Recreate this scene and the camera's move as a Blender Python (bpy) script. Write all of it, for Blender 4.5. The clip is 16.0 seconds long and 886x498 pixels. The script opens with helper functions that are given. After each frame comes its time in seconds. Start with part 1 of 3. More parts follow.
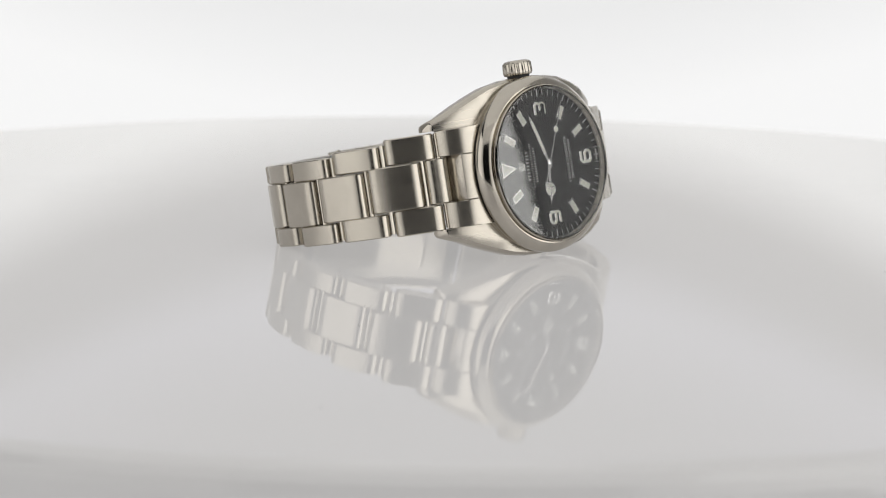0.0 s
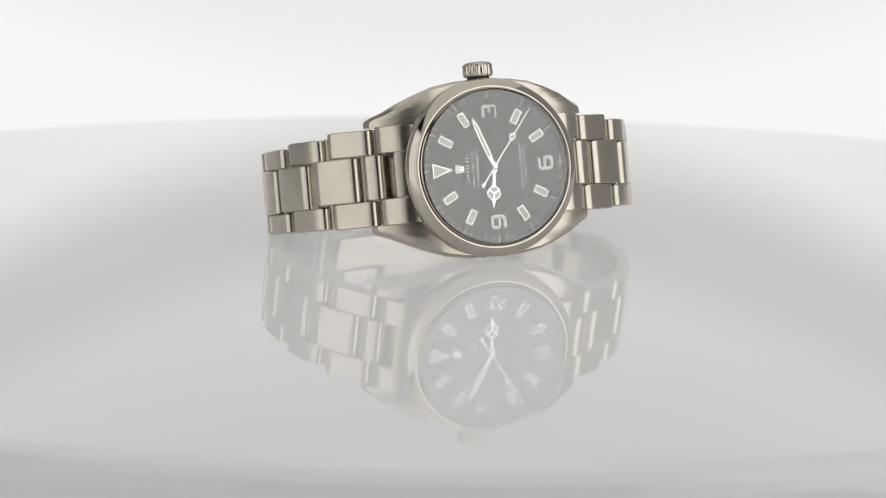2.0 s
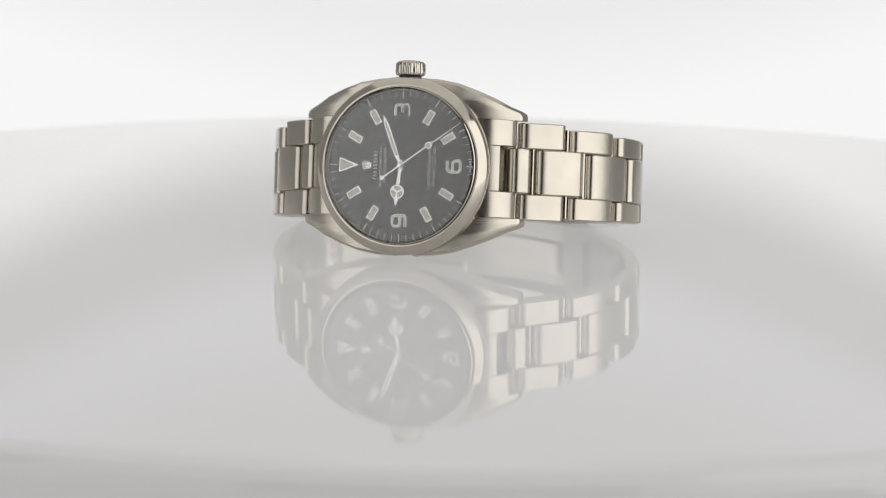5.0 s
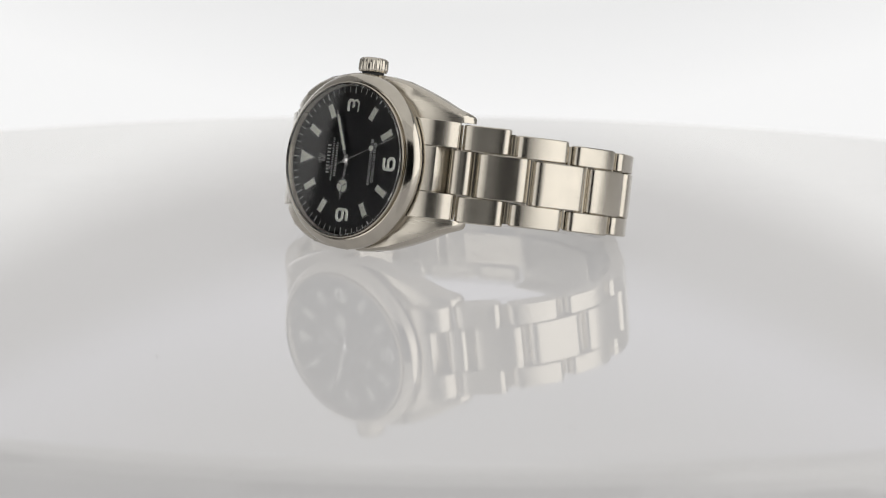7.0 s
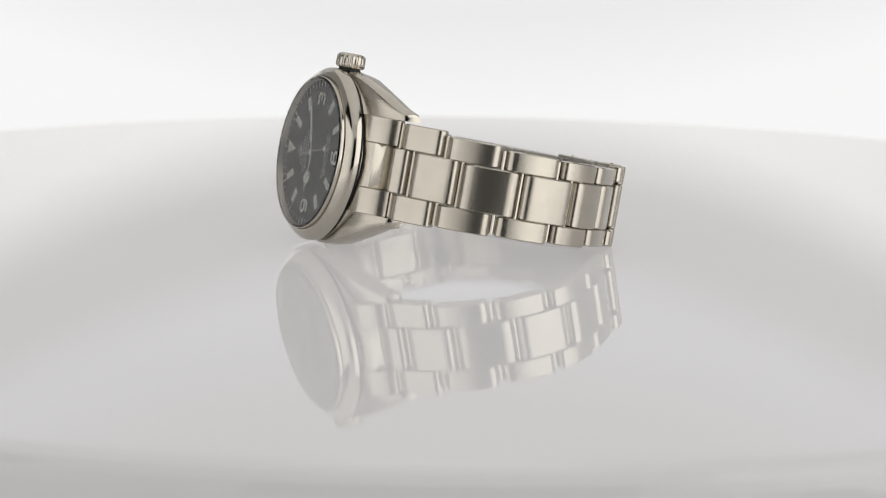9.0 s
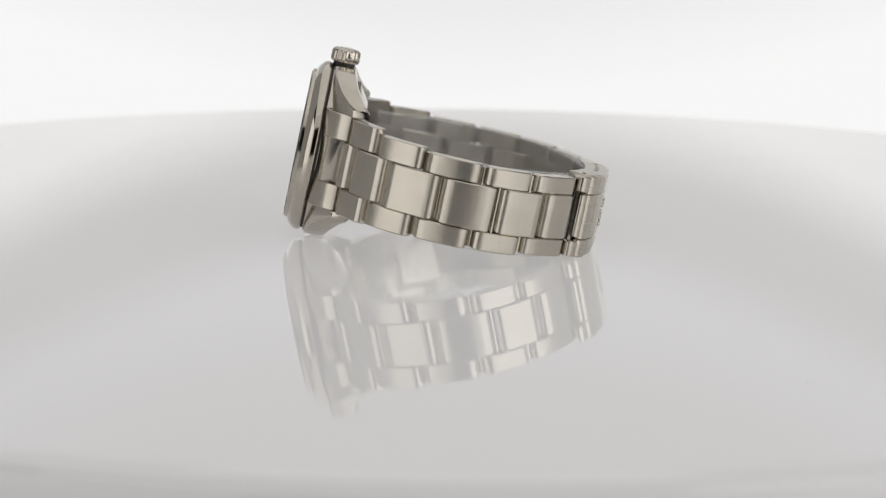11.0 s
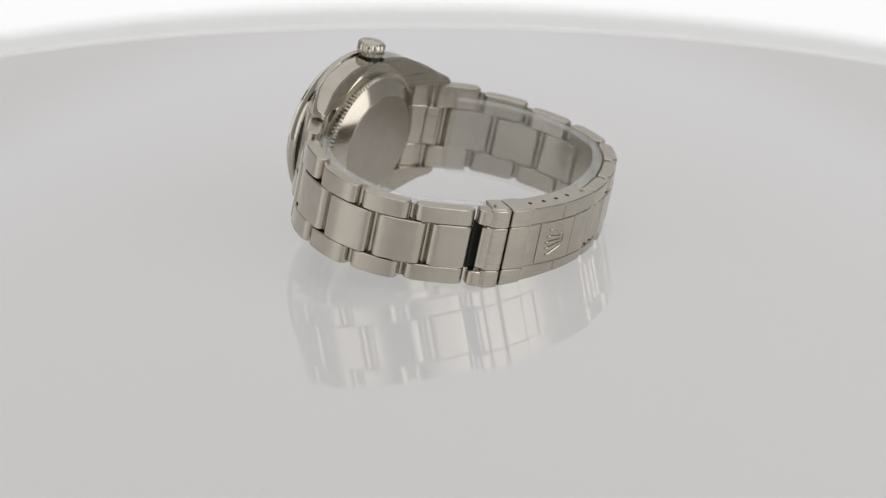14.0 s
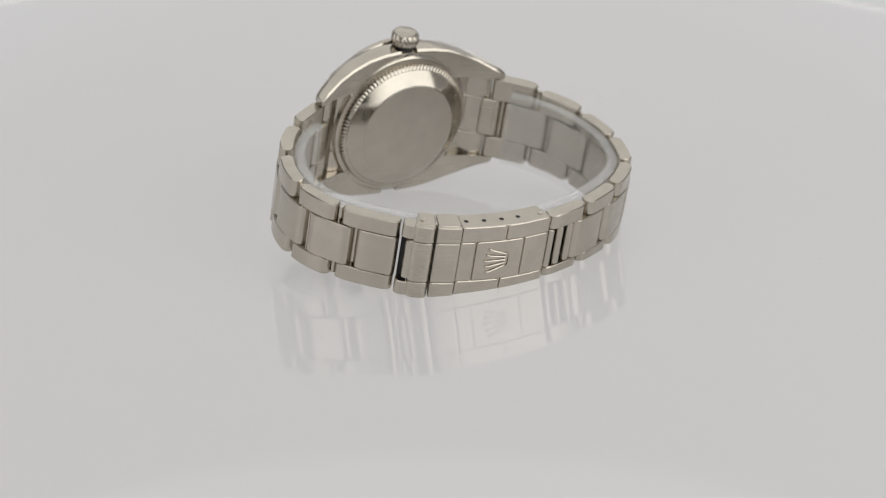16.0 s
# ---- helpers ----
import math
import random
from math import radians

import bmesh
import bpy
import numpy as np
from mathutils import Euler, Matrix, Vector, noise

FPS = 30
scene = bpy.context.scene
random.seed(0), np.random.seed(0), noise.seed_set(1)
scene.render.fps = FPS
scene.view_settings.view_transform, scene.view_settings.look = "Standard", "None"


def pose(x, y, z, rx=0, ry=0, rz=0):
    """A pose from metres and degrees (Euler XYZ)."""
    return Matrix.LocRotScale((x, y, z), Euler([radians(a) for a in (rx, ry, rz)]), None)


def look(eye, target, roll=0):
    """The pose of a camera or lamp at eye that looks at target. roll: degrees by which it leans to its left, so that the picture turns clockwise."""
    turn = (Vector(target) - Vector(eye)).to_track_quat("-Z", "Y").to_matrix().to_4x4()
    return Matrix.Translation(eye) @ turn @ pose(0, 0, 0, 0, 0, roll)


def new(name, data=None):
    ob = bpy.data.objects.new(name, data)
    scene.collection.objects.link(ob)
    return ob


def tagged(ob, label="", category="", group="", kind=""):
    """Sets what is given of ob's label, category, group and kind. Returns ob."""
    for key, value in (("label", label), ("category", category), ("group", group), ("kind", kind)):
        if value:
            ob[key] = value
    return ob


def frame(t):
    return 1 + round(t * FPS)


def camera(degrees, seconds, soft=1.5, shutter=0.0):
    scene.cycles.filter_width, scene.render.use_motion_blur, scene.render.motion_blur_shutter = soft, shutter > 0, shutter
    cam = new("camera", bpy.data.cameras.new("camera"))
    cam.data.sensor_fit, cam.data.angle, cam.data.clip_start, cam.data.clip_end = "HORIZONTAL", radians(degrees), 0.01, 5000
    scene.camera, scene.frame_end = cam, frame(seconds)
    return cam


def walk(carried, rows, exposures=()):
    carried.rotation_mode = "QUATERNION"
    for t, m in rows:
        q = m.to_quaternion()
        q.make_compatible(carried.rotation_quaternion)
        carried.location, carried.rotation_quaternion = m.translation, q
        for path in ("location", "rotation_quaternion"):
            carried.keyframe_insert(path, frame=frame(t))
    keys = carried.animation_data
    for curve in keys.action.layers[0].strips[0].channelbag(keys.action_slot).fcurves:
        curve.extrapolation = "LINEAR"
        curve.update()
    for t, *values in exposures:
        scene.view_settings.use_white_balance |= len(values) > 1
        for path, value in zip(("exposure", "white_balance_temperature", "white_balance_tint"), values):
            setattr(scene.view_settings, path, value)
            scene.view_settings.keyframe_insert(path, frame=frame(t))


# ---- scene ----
# the lens: a long one, on a tripod that is cranked up late in the shot
cam = camera(16.96, 16.0, soft=1.1)
ROLL, YAW = 0.664, -0.09
EYES = [  # seconds, distance, height, degrees of look downwards
    (0.0, -0.6216, 0.1070, 10.01),
    (10.3, -0.6216, 0.1070, 10.01),
    (11.0, -0.6206, 0.1130, 10.58),
    (11.5, -0.6191, 0.1234, 11.53),
    (12.0, -0.6173, 0.1358, 12.66),
    (12.5, -0.6154, 0.1489, 13.86),
    (13.0, -0.6133, 0.1621, 15.07),
    (13.5, -0.6112, 0.1754, 16.28),
    (14.0, -0.6074, 0.1886, 17.49),
    (14.5, -0.6042, 0.2019, 18.75),
    (15.0, -0.6009, 0.2153, 19.99),
    (15.5, -0.5974, 0.2288, 21.24),
    (16.0, -0.5939, 0.2423, 22.49),
]
# the turntable goes round evenly: degrees at the start, degrees a second
START, RATE = -59.52, -12.042
TURNS = [(0.5 * k, START + RATE * 0.5 * k) for k in range(33)]


def eye_pose(back, height, down):
    a, b = radians(down), radians(YAW)
    eye = Vector((0.0, back, height))
    return look(eye, eye + Vector((math.cos(a) * math.sin(b), math.cos(a) * math.cos(b), -math.sin(a))), ROLL)


walk(cam, [(t, eye_pose(b, h, d)) for t, b, h, d in EYES], exposures=[(0.0, -0.03), (10.3, -0.03), (13.0, 0.0), (16.0, 0.06)])
cam.data.dof.use_dof = True
cam.data.dof.focus_distance = 0.597
cam.data.dof.aperture_fstop = 24.0

# ---------------------------------------------------------------- light
world = bpy.data.worlds.new("studio_dark")
scene.world = world
world.use_nodes = True
world.node_tree.nodes["Background"].inputs[0].default_value = (0.9, 0.95, 1.0, 1)
world.node_tree.nodes["Background"].inputs[1].default_value = 0.05
scene.view_settings.exposure = 0.0
BACK, CEILING, RIGHT_BOX, LEFT_BOX, SIDE, FRONT, DISC_GLOW = 0.89, 0.52, 1.55, 0.95, 0.20, 0.38, 0.315
BAND_BOW = 0.9


# ---------------------------------------------------------------- materials
def material(name):
    m = bpy.data.materials.new(name)
    m.use_nodes = True
    n, l = m.node_tree.nodes, m.node_tree.links
    return m, n, l, n["Principled BSDF"]


def ramp(n, stops):
    r = n.new("ShaderNodeValToRGB")
    r.color_ramp.elements[0].position, r.color_ramp.elements[0].color = stops[0][0], stops[0][1]
    r.color_ramp.elements[1].position, r.color_ramp.elements[1].color = stops[1][0], stops[1][1]
    return r


def grey(v, warm=0.0):
    return (v * (1 + 0.75 * warm), v, v * (1 - 1.25 * warm), 1)


def noise_at(n, l, stretch, scale, detail=3.0):
    tc, mp, nt = n.new("ShaderNodeTexCoord"), n.new("ShaderNodeMapping"), n.new("ShaderNodeTexNoise")
    mp.inputs["Scale"].default_value = stretch
    nt.inputs["Scale"].default_value, nt.inputs["Detail"].default_value = scale, detail
    l.new(tc.outputs["Object"], mp.inputs["Vector"])
    l.new(mp.outputs["Vector"], nt.inputs["Vector"])
    return nt


def steel(name, rough, stretch=None, bump=0.0, base=0.505, warm=0.1):
    m, n, l, b = material(name)
    b.inputs["Metallic"].default_value = 1.0
    broad = noise_at(n, l, (1, 1, 1), 260.0)
    col = ramp(n, ((0.3, grey(base * 0.95, warm)), (0.75, grey(base * 1.05, warm))))
    l.new(broad.outputs["Fac"], col.inputs["Fac"])
    l.new(col.outputs["Color"], b.inputs["Base Color"])
    fine = noise_at(n, l, stretch or (1, 1, 1), 900.0 if stretch else 700.0, 4.0)
    r = ramp(n, ((0.25, grey(rough * 0.9)), (0.8, grey(min(1, rough * 1.12)))))
    l.new(fine.outputs["Fac"], r.inputs["Fac"])
    l.new(r.outputs["Color"], b.inputs["Roughness"])
    if bump:
        bp = n.new("ShaderNodeBump")
        bp.inputs["Strength"].default_value, bp.inputs["Distance"].default_value = bump, 0.00002
        l.new(fine.outputs["Fac"], bp.inputs["Height"])
        l.new(bp.outputs["Normal"], b.inputs["Normal"])
    return m


def plain(name, colour, rough, metal=0.0, spec=0.5, vary=0.06):
    m, n, l, b = material(name)
    nt = noise_at(n, l, (1, 1, 1), 900.0)
    c0, c1 = [tuple(c * k for c in colour) + (1,) for k in (1 - vary, 1 + vary)]
    r = ramp(n, ((0.3, c0), (0.7, c1)))
    l.new(nt.outputs["Fac"], r.inputs["Fac"])
    l.new(r.outputs["Color"], b.inputs["Base Color"])
    b.inputs["Roughness"].default_value, b.inputs["Metallic"].default_value = rough, metal
    b.inputs["Specular IOR Level"].default_value = spec
    return m


def glow_fabric(name, colour, strength, base=0.75, inner=None):
    """White cloth that emits by itself, without lamps behind; a softbox falls off towards its inner edge."""
    m, n, l, b = material(name)
    b.inputs["Base Color"].default_value = grey(base)
    b.inputs["Roughness"].default_value = 0.9
    nt = noise_at(n, l, (1, 1, 1), 5.0, 2.0)
    r = ramp(n, ((0.3, tuple(c * 0.93 for c in colour) + (1,)), (0.7, tuple(colour) + (1,))))
    l.new(nt.outputs["Fac"], r.inputs["Fac"])
    l.new(r.outputs["Color"], b.inputs["Emission Color"])
    b.inputs["Emission Strength"].default_value = strength
    if inner:
        tc, sep = n.new("ShaderNodeTexCoord"), n.new("ShaderNodeSeparateXYZ")
        side, fall = n.new("ShaderNodeMath"), n.new("ShaderNodeMapRange")
        side.operation, fall.interpolation_type = "ABSOLUTE", "SMOOTHSTEP"
        fall.inputs["From Min"].default_value, fall.inputs["From Max"].default_value = inner, inner + 0.10
        fall.inputs["To Min"].default_value, fall.inputs["To Max"].default_value = 0.36 * strength, strength
        l.new(tc.outputs["Object"], sep.inputs[0])
        l.new(sep.outputs["X"], side.inputs[0])
        l.new(side.outputs[0], fall.inputs["Value"])
        l.new(fall.outputs["Result"], b.inputs["Emission Strength"])
    return m


BRUSHED = steel("brushed_steel", 0.24, (0.06, 0.06, 4.0), 0.04)
POLISHED = steel("polished_steel", 0.13)
BEZEL = steel("fine_polished_steel", 0.11)
SATIN = steel("satin_steel", 0.29, (0.06, 0.06, 4.0), 0.03)
BACK_STEEL = steel("circular_brushed_steel", 0.34, (4.0, 1.0, 0.4), 0.08, 0.46)
GOLD = steel("white_gold", 0.12, base=0.78, warm=0.01)
DARK = plain("dark_recess", (0.02, 0.02, 0.02), 0.6)
DIAL = plain("black_lacquer", (0.006, 0.006, 0.0065), 0.22, spec=0.35)
LUME = plain("pale_lume", (0.84, 0.85, 0.76), 0.55)
WHITE = plain("white_print", (0.78, 0.78, 0.77), 0.5)
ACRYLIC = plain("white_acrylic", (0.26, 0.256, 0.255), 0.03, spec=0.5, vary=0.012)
# emission stands in for light through the translucent sheet and thins the watch's shadow
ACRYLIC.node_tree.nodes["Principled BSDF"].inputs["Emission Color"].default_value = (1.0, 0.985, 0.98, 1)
ACRYLIC.node_tree.nodes["Principled BSDF"].inputs["Emission Strength"].default_value = DISC_GLOW
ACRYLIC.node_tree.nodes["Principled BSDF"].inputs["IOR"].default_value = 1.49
DUST = plain("dust", (0.10, 0.09, 0.085), 0.9)
TABLE = plain("white_table", (0.75, 0.75, 0.75), 0.6)
# unseen cloths; emission replaces lamps, each level set for the watch's reflections
TOP_CLOTH = glow_fabric("top_cloth", (1.0, 0.985, 0.96), CEILING, 0.5)
RIGHT_CLOTH = glow_fabric("softbox_cloth", (1.0, 0.985, 0.955), RIGHT_BOX, 0.4, 0.122)
LEFT_CLOTH = glow_fabric("softbox_cloth_dim", (1.0, 0.985, 0.955), LEFT_BOX, 0.4, 0.19)
SIDE_CLOTH = glow_fabric("side_cloth", (1.0, 0.985, 0.96), SIDE, 0.15)
FRONT_CLOTH = glow_fabric("front_cloth", (1.0, 0.985, 0.96), FRONT, 0.4)


def back_cloth():
    """Cloth with painted emission: bright at its foot, a dim band higher up, no lamp behind."""
    m, n, l, b = material("banded_glow_cloth")
    b.inputs["Base Color"].default_value = grey(0.12)
    b.inputs["Roughness"].default_value = 0.9
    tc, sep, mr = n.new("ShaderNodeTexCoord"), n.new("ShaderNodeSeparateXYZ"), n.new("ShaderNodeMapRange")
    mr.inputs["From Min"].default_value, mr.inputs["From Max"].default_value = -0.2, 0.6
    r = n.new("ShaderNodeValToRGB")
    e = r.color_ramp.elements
    # brightness by height, set for what the glossy disc mirrors
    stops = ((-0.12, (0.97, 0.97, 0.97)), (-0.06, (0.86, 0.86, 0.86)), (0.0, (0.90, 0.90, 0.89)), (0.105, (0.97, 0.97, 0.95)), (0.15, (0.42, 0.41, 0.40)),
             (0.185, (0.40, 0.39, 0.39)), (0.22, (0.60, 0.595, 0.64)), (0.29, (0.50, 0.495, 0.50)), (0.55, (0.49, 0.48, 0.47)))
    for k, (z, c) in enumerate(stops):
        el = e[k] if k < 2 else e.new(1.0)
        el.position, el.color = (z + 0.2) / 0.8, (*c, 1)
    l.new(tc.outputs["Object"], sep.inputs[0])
    # the painted bands dip in the middle
    sq, bow = n.new("ShaderNodeMath"), n.new("ShaderNodeMath")
    sq.operation, bow.operation = "MULTIPLY", "MULTIPLY_ADD"
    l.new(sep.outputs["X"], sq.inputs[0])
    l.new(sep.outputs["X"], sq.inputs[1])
    bow.inputs[1].default_value = -BAND_BOW
    l.new(sq.outputs[0], bow.inputs[0])
    l.new(sep.outputs["Z"], bow.inputs[2])
    l.new(bow.outputs[0], mr.inputs["Value"])
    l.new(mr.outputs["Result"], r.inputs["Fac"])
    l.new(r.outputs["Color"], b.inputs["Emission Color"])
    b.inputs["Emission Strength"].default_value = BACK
    return m


BACK_CLOTH = back_cloth()
ROOM = plain("dark_room_wall", (0.03, 0.03, 0.032), 0.9)


def clear(name, tint, rough=0.0, ior=1.5):
    m, n, l, b = material(name)
    b.inputs["Base Color"].default_value = tint
    b.inputs["Transmission Weight"].default_value = 1.0
    b.inputs["Roughness"].default_value = rough
    b.inputs["IOR"].default_value = ior
    return m


CRYSTAL = clear("sapphire", (1, 1, 1, 1), 0.0, 1.74)
PLASTIC = plain("frosted_clear_plastic", (0.75, 0.76, 0.77), 0.12)
PLASTIC.node_tree.nodes["Principled BSDF"].inputs["Alpha"].default_value = 0.09
PLASTIC_EDGE = plain("milky_plastic_edge", (0.72, 0.73, 0.73), 0.2)
PLASTIC_EDGE.node_tree.nodes["Principled BSDF"].inputs["Alpha"].default_value = 0.24


# ---------------------------------------------------------------- mesh helpers (millimetres in, metres out)
def part(name, bm, mat, parent, label="", angle=35, smooth=True, loc=None):
    bmesh.ops.recalc_face_normals(bm, faces=bm.faces)
    for v in bm.verts:
        v.co *= 0.001
    me = bpy.data.meshes.new(name)
    bm.to_mesh(me)
    bm.free()
    for m in (mat if isinstance(mat, (list, tuple)) else (mat,)):
        me.materials.append(m)
    if smooth:
        me.polygons.foreach_set("use_smooth", [True] * len(me.polygons))
        me.set_sharp_from_angle(angle=radians(angle))
    ob = new(name, me)
    ob.parent = parent
    if loc:
        ob.location = Vector(loc) * 0.001
    return tagged(ob, label) if label else ob


def rings(bm, loops, closed=True, caps=(True, True), mat=0):
    """Joins loops of equally many points into a skin."""
    rows = [[bm.verts.new(p) for p in loop] for loop in loops]
    k = len(rows[0])
    for a, b in zip(rows, rows[1:]):
        for i in range(k if closed else k - 1):
            f = bm.faces.new((a[i], a[(i + 1) % k], b[(i + 1) % k], b[i]))
            f.material_index = mat
    if caps[0]:
        bm.faces.new(rows[0][::-1]).material_index = mat
    if caps[1]:
        bm.faces.new(rows[-1]).material_index = mat
    return rows


def lathe(bm, profile, steps=96, closed=False, centre=(0, 0, 0), axis="y", wave=None):
    """Turns (radius, depth) pairs round the y axis (or z)."""
    cx, cy, cz = centre
    cols = []
    for i in range(steps):
        a = 2 * math.pi * i / steps
        col = []
        for r, d in profile:
            q = r + (wave(i, r, d) if wave else 0)
            p = (cx + q * math.cos(a), cy + d, cz + q * math.sin(a)) if axis == "y" else (cx + q * math.cos(a), cy + q * math.sin(a), cz + d)
            col.append(bm.verts.new(p))
        cols.append(col)
    k = len(profile)
    for i in range(steps):
        a, b = cols[i], cols[(i + 1) % steps]
        for j in range(k if closed else k - 1):
            bm.faces.new((a[j], a[(j + 1) % k], b[(j + 1) % k], b[j]))
    if not closed:
        for j in (0, k - 1):
            if profile[j][0] > 0.01:
                bm.faces.new([c[j] for c in cols])
    return bm


def slab(bm, pts, d0, d1, bevel=0.0):
    """A plate over the outline pts (x, z), from depth d0 (outside) to d1."""
    cx, cz = sum(p[0] for p in pts) / len(pts), sum(p[1] for p in pts) / len(pts)

    def ring(d, inset):
        out = []
        for x, z in pts:
            r = max(math.hypot(x - cx, z - cz), 1e-6)
            k = max(0.0, 1 - inset / r)
            out.append((cx + (x - cx) * k, d, cz + (z - cz) * k))
        return out
    loops = [ring(d0, bevel), ring(d0 + bevel, 0), ring(d1, 0)] if bevel else [ring(d0, 0), ring(d1, 0)]
    rings(bm, loops)
    return bm


def turned(pts, a):
    """Outline turned clockwise (as the dial is read) by a degrees: (across, out) pairs, 12 o'clock lies at -x, 3 o'clock at +z."""
    c, s = math.cos(radians(a)), math.sin(radians(a))
    return [(-(v * c - u * s), v * s + u * c) for u, v in pts]


def tube(bm, p, q, r, steps=10):
    p, q = Vector(p), Vector(q)
    t = (q - p).normalized()
    a = t.orthogonal().normalized()
    b = t.cross(a)
    rings(bm, [[c + (a * math.cos(2 * math.pi * i / steps) + b * math.sin(2 * math.pi * i / steps)) * r for i in range(steps)] for c in (p, q)])
    return bm


def stroke(path, width, flat, closed=False):
    """A rounded stroke along a path of (u, v), as a bmesh in (u, depth, v)."""
    cu = bpy.data.curves.new("stroke", "CURVE")
    cu.dimensions, cu.bevel_depth, cu.bevel_resolution, cu.use_fill_caps = "3D", width / 2, 2, True
    sp = cu.splines.new("POLY")
    sp.points.add(len(path) - 1)
    for pnt, (u, v) in zip(sp.points, path):
        pnt.co = (u, 0, v, 1)
    sp.use_cyclic_u = closed
    ob = bpy.data.objects.new("stroke", cu)
    scene.collection.objects.link(ob)
    me = bpy.data.meshes.new_from_object(ob.evaluated_get(bpy.context.evaluated_depsgraph_get()))
    bpy.data.objects.remove(ob)
    bm = bmesh.new()
    bm.from_mesh(me)
    bpy.data.meshes.remove(me)
    for v in bm.verts:
        v.co.y *= flat
    return bm


# ---------------------------------------------------------------- the studio
def thing(name, label, category, group="", kind=""):
    return tagged(new(name), label, category, group, kind)


def box_bm(x0, x1, y0, y1, z0, z1, bevel=0.0):
    bm = bmesh.new()
    bmesh.ops.create_cube(bm, size=1.0)
    for v in bm.verts:
        v.co = Vector(((x0 + x1) / 2 + v.co.x * (x1 - x0), (y0 + y1) / 2 + v.co.y * (y1 - y0), (z0 + z1) / 2 + v.co.z * (z1 - z0)))
    if bevel:
        bmesh.ops.bevel(bm, geom=bm.edges[:], offset=bevel, segments=2, affect="EDGES")
    return bm


def tent_line(r, a0, a1, steps=40):
    """Plan of the tent's round back, between two bearings."""
    return [(r * math.cos(radians(a0 + (a1 - a0) * i / steps)), 700 + r * math.sin(radians(a0 + (a1 - a0) * i / steps))) for i in range(steps + 1)]


def cloth(name, line, z0, z1, mat, label, thick=4.0):
    """A cloth wall over a line in plan, thickened away from the middle."""
    bm = bmesh.new()
    out = []
    for x, y in line:
        d = Vector((x, y - 250)).normalized() * thick
        out.append((x + d.x, y + d.y))
    rings(bm, [[(x, y, z0) for x, y in line], [(x, y, z1) for x, y in line], [(x, y, z1) for x, y in out], [(x, y, z0) for x, y in out],
               [(x, y, z0) for x, y in line]], closed=False, caps=(False, False))
    return tagged(part(name, bm, mat, None), label, "backdrop", kind="structure")


def studio():
    cloth("backdrop", tent_line(400, -8, 188), -200, 600, BACK_CLOTH, "bright white cloth with banded glow, curved behind the turntable")
    cloth("side_cloth_east", [(405, 640), (412, 300), (425, -60)], -200, 600, SIDE_CLOTH, "unseen, weakly glowing side cloth of the light tent")
    cloth("side_cloth_west", [(-405, 640), (-412, 300), (-425, -60)], -200, 600, SIDE_CLOTH, "unseen, weakly glowing side cloth of the light tent")
    # front cloth with an opening for the lens
    for nm, box in (("front_cloth_east", (145, 430, -494, -490, -200, 600)), ("front_cloth_west", (-430, -145, -494, -490, -200, 600)),
                    ("front_cloth_top", (-145, 145, -494, -490, 330, 600)), ("front_cloth_low", (-145, 145, -494, -490, -200, -20))):
        tagged(part(nm, box_bm(*box), FRONT_CLOTH, None), "unseen, glowing white front cloth of the light tent", "cloth", kind="structure")
    bm = bmesh.new()
    rings(bm, [[(x, y, z) for x, y in tent_line(404, 0, 180) + [(-430, -60), (-430, -494), (430, -494), (430, -60)]] for z in (600, 604)])
    tagged(part("ceiling", bm, TOP_CLOTH, None), "bright diffusing cloth over the light tent", "ceiling", kind="structure")
    bm = box_bm(-900, 900, -1100, 1400, -220, -200)
    tagged(part("table", bm, TABLE, None), "plain white table under the turntable", "table", kind="structure")
    for name, box in (("wall_back", (-1500, 1500, -1700, -1680, -900, 1500)), ("wall_side", (-1520, -1500, -1700, 1500, -900, 1500)),
                      ("wall_side", (1500, 1520, -1700, 1500, -900, 1500)), ("wall_far", (-1500, 1500, 1500, 1520, -900, 1500)),
                      ("room_ceiling", (-1500, 1500, -1700, 1500, 1500, 1520)), ("room_floor", (-1500, 1500, -1700, 1500, -920, -900))):
        tagged(part(name, box_bm(*box), ROOM, None), "dark plain wall of the room", "wall", kind="structure")
    for a, b, z0, z1, mat, label in (((420, -40), (122, -484), -60, 420, RIGHT_CLOTH, "bright white softbox beside the turntable"),
                                     ((-412, -90), (-190, -478), -60, 330, LEFT_CLOTH, "dim white softbox beside the turntable")):
        sb = thing("softbox", label, "softbox", "softboxes")
        bm = bmesh.new()
        n = Vector((b[1] - a[1], a[0] - b[0], 0)).normalized() * (6 if a[0] < 0 else -6)
        rings(bm, [[(a[0], a[1], z0), (b[0], b[1], z0), (b[0], b[1], z1), (a[0], a[1], z1)],
                   [(a[0] + n.x, a[1] + n.y, z0), (b[0] + n.x, b[1] + n.y, z0), (b[0] + n.x, b[1] + n.y, z1), (a[0] + n.x, a[1] + n.y, z1)]])
        part("diffuser", bm, mat, sb, smooth=False)
        bm = bmesh.new()
        for z in (z0, z1):
            tube(bm, (a[0] + n.x, a[1] + n.y, z), (b[0] + n.x, b[1] + n.y, z), 6)
        for p in (a, b):
            tube(bm, (p[0] + n.x, p[1] + n.y, -200), (p[0] + n.x, p[1] + n.y, z1), 6)
        part("frame", bm, DARK, sb)


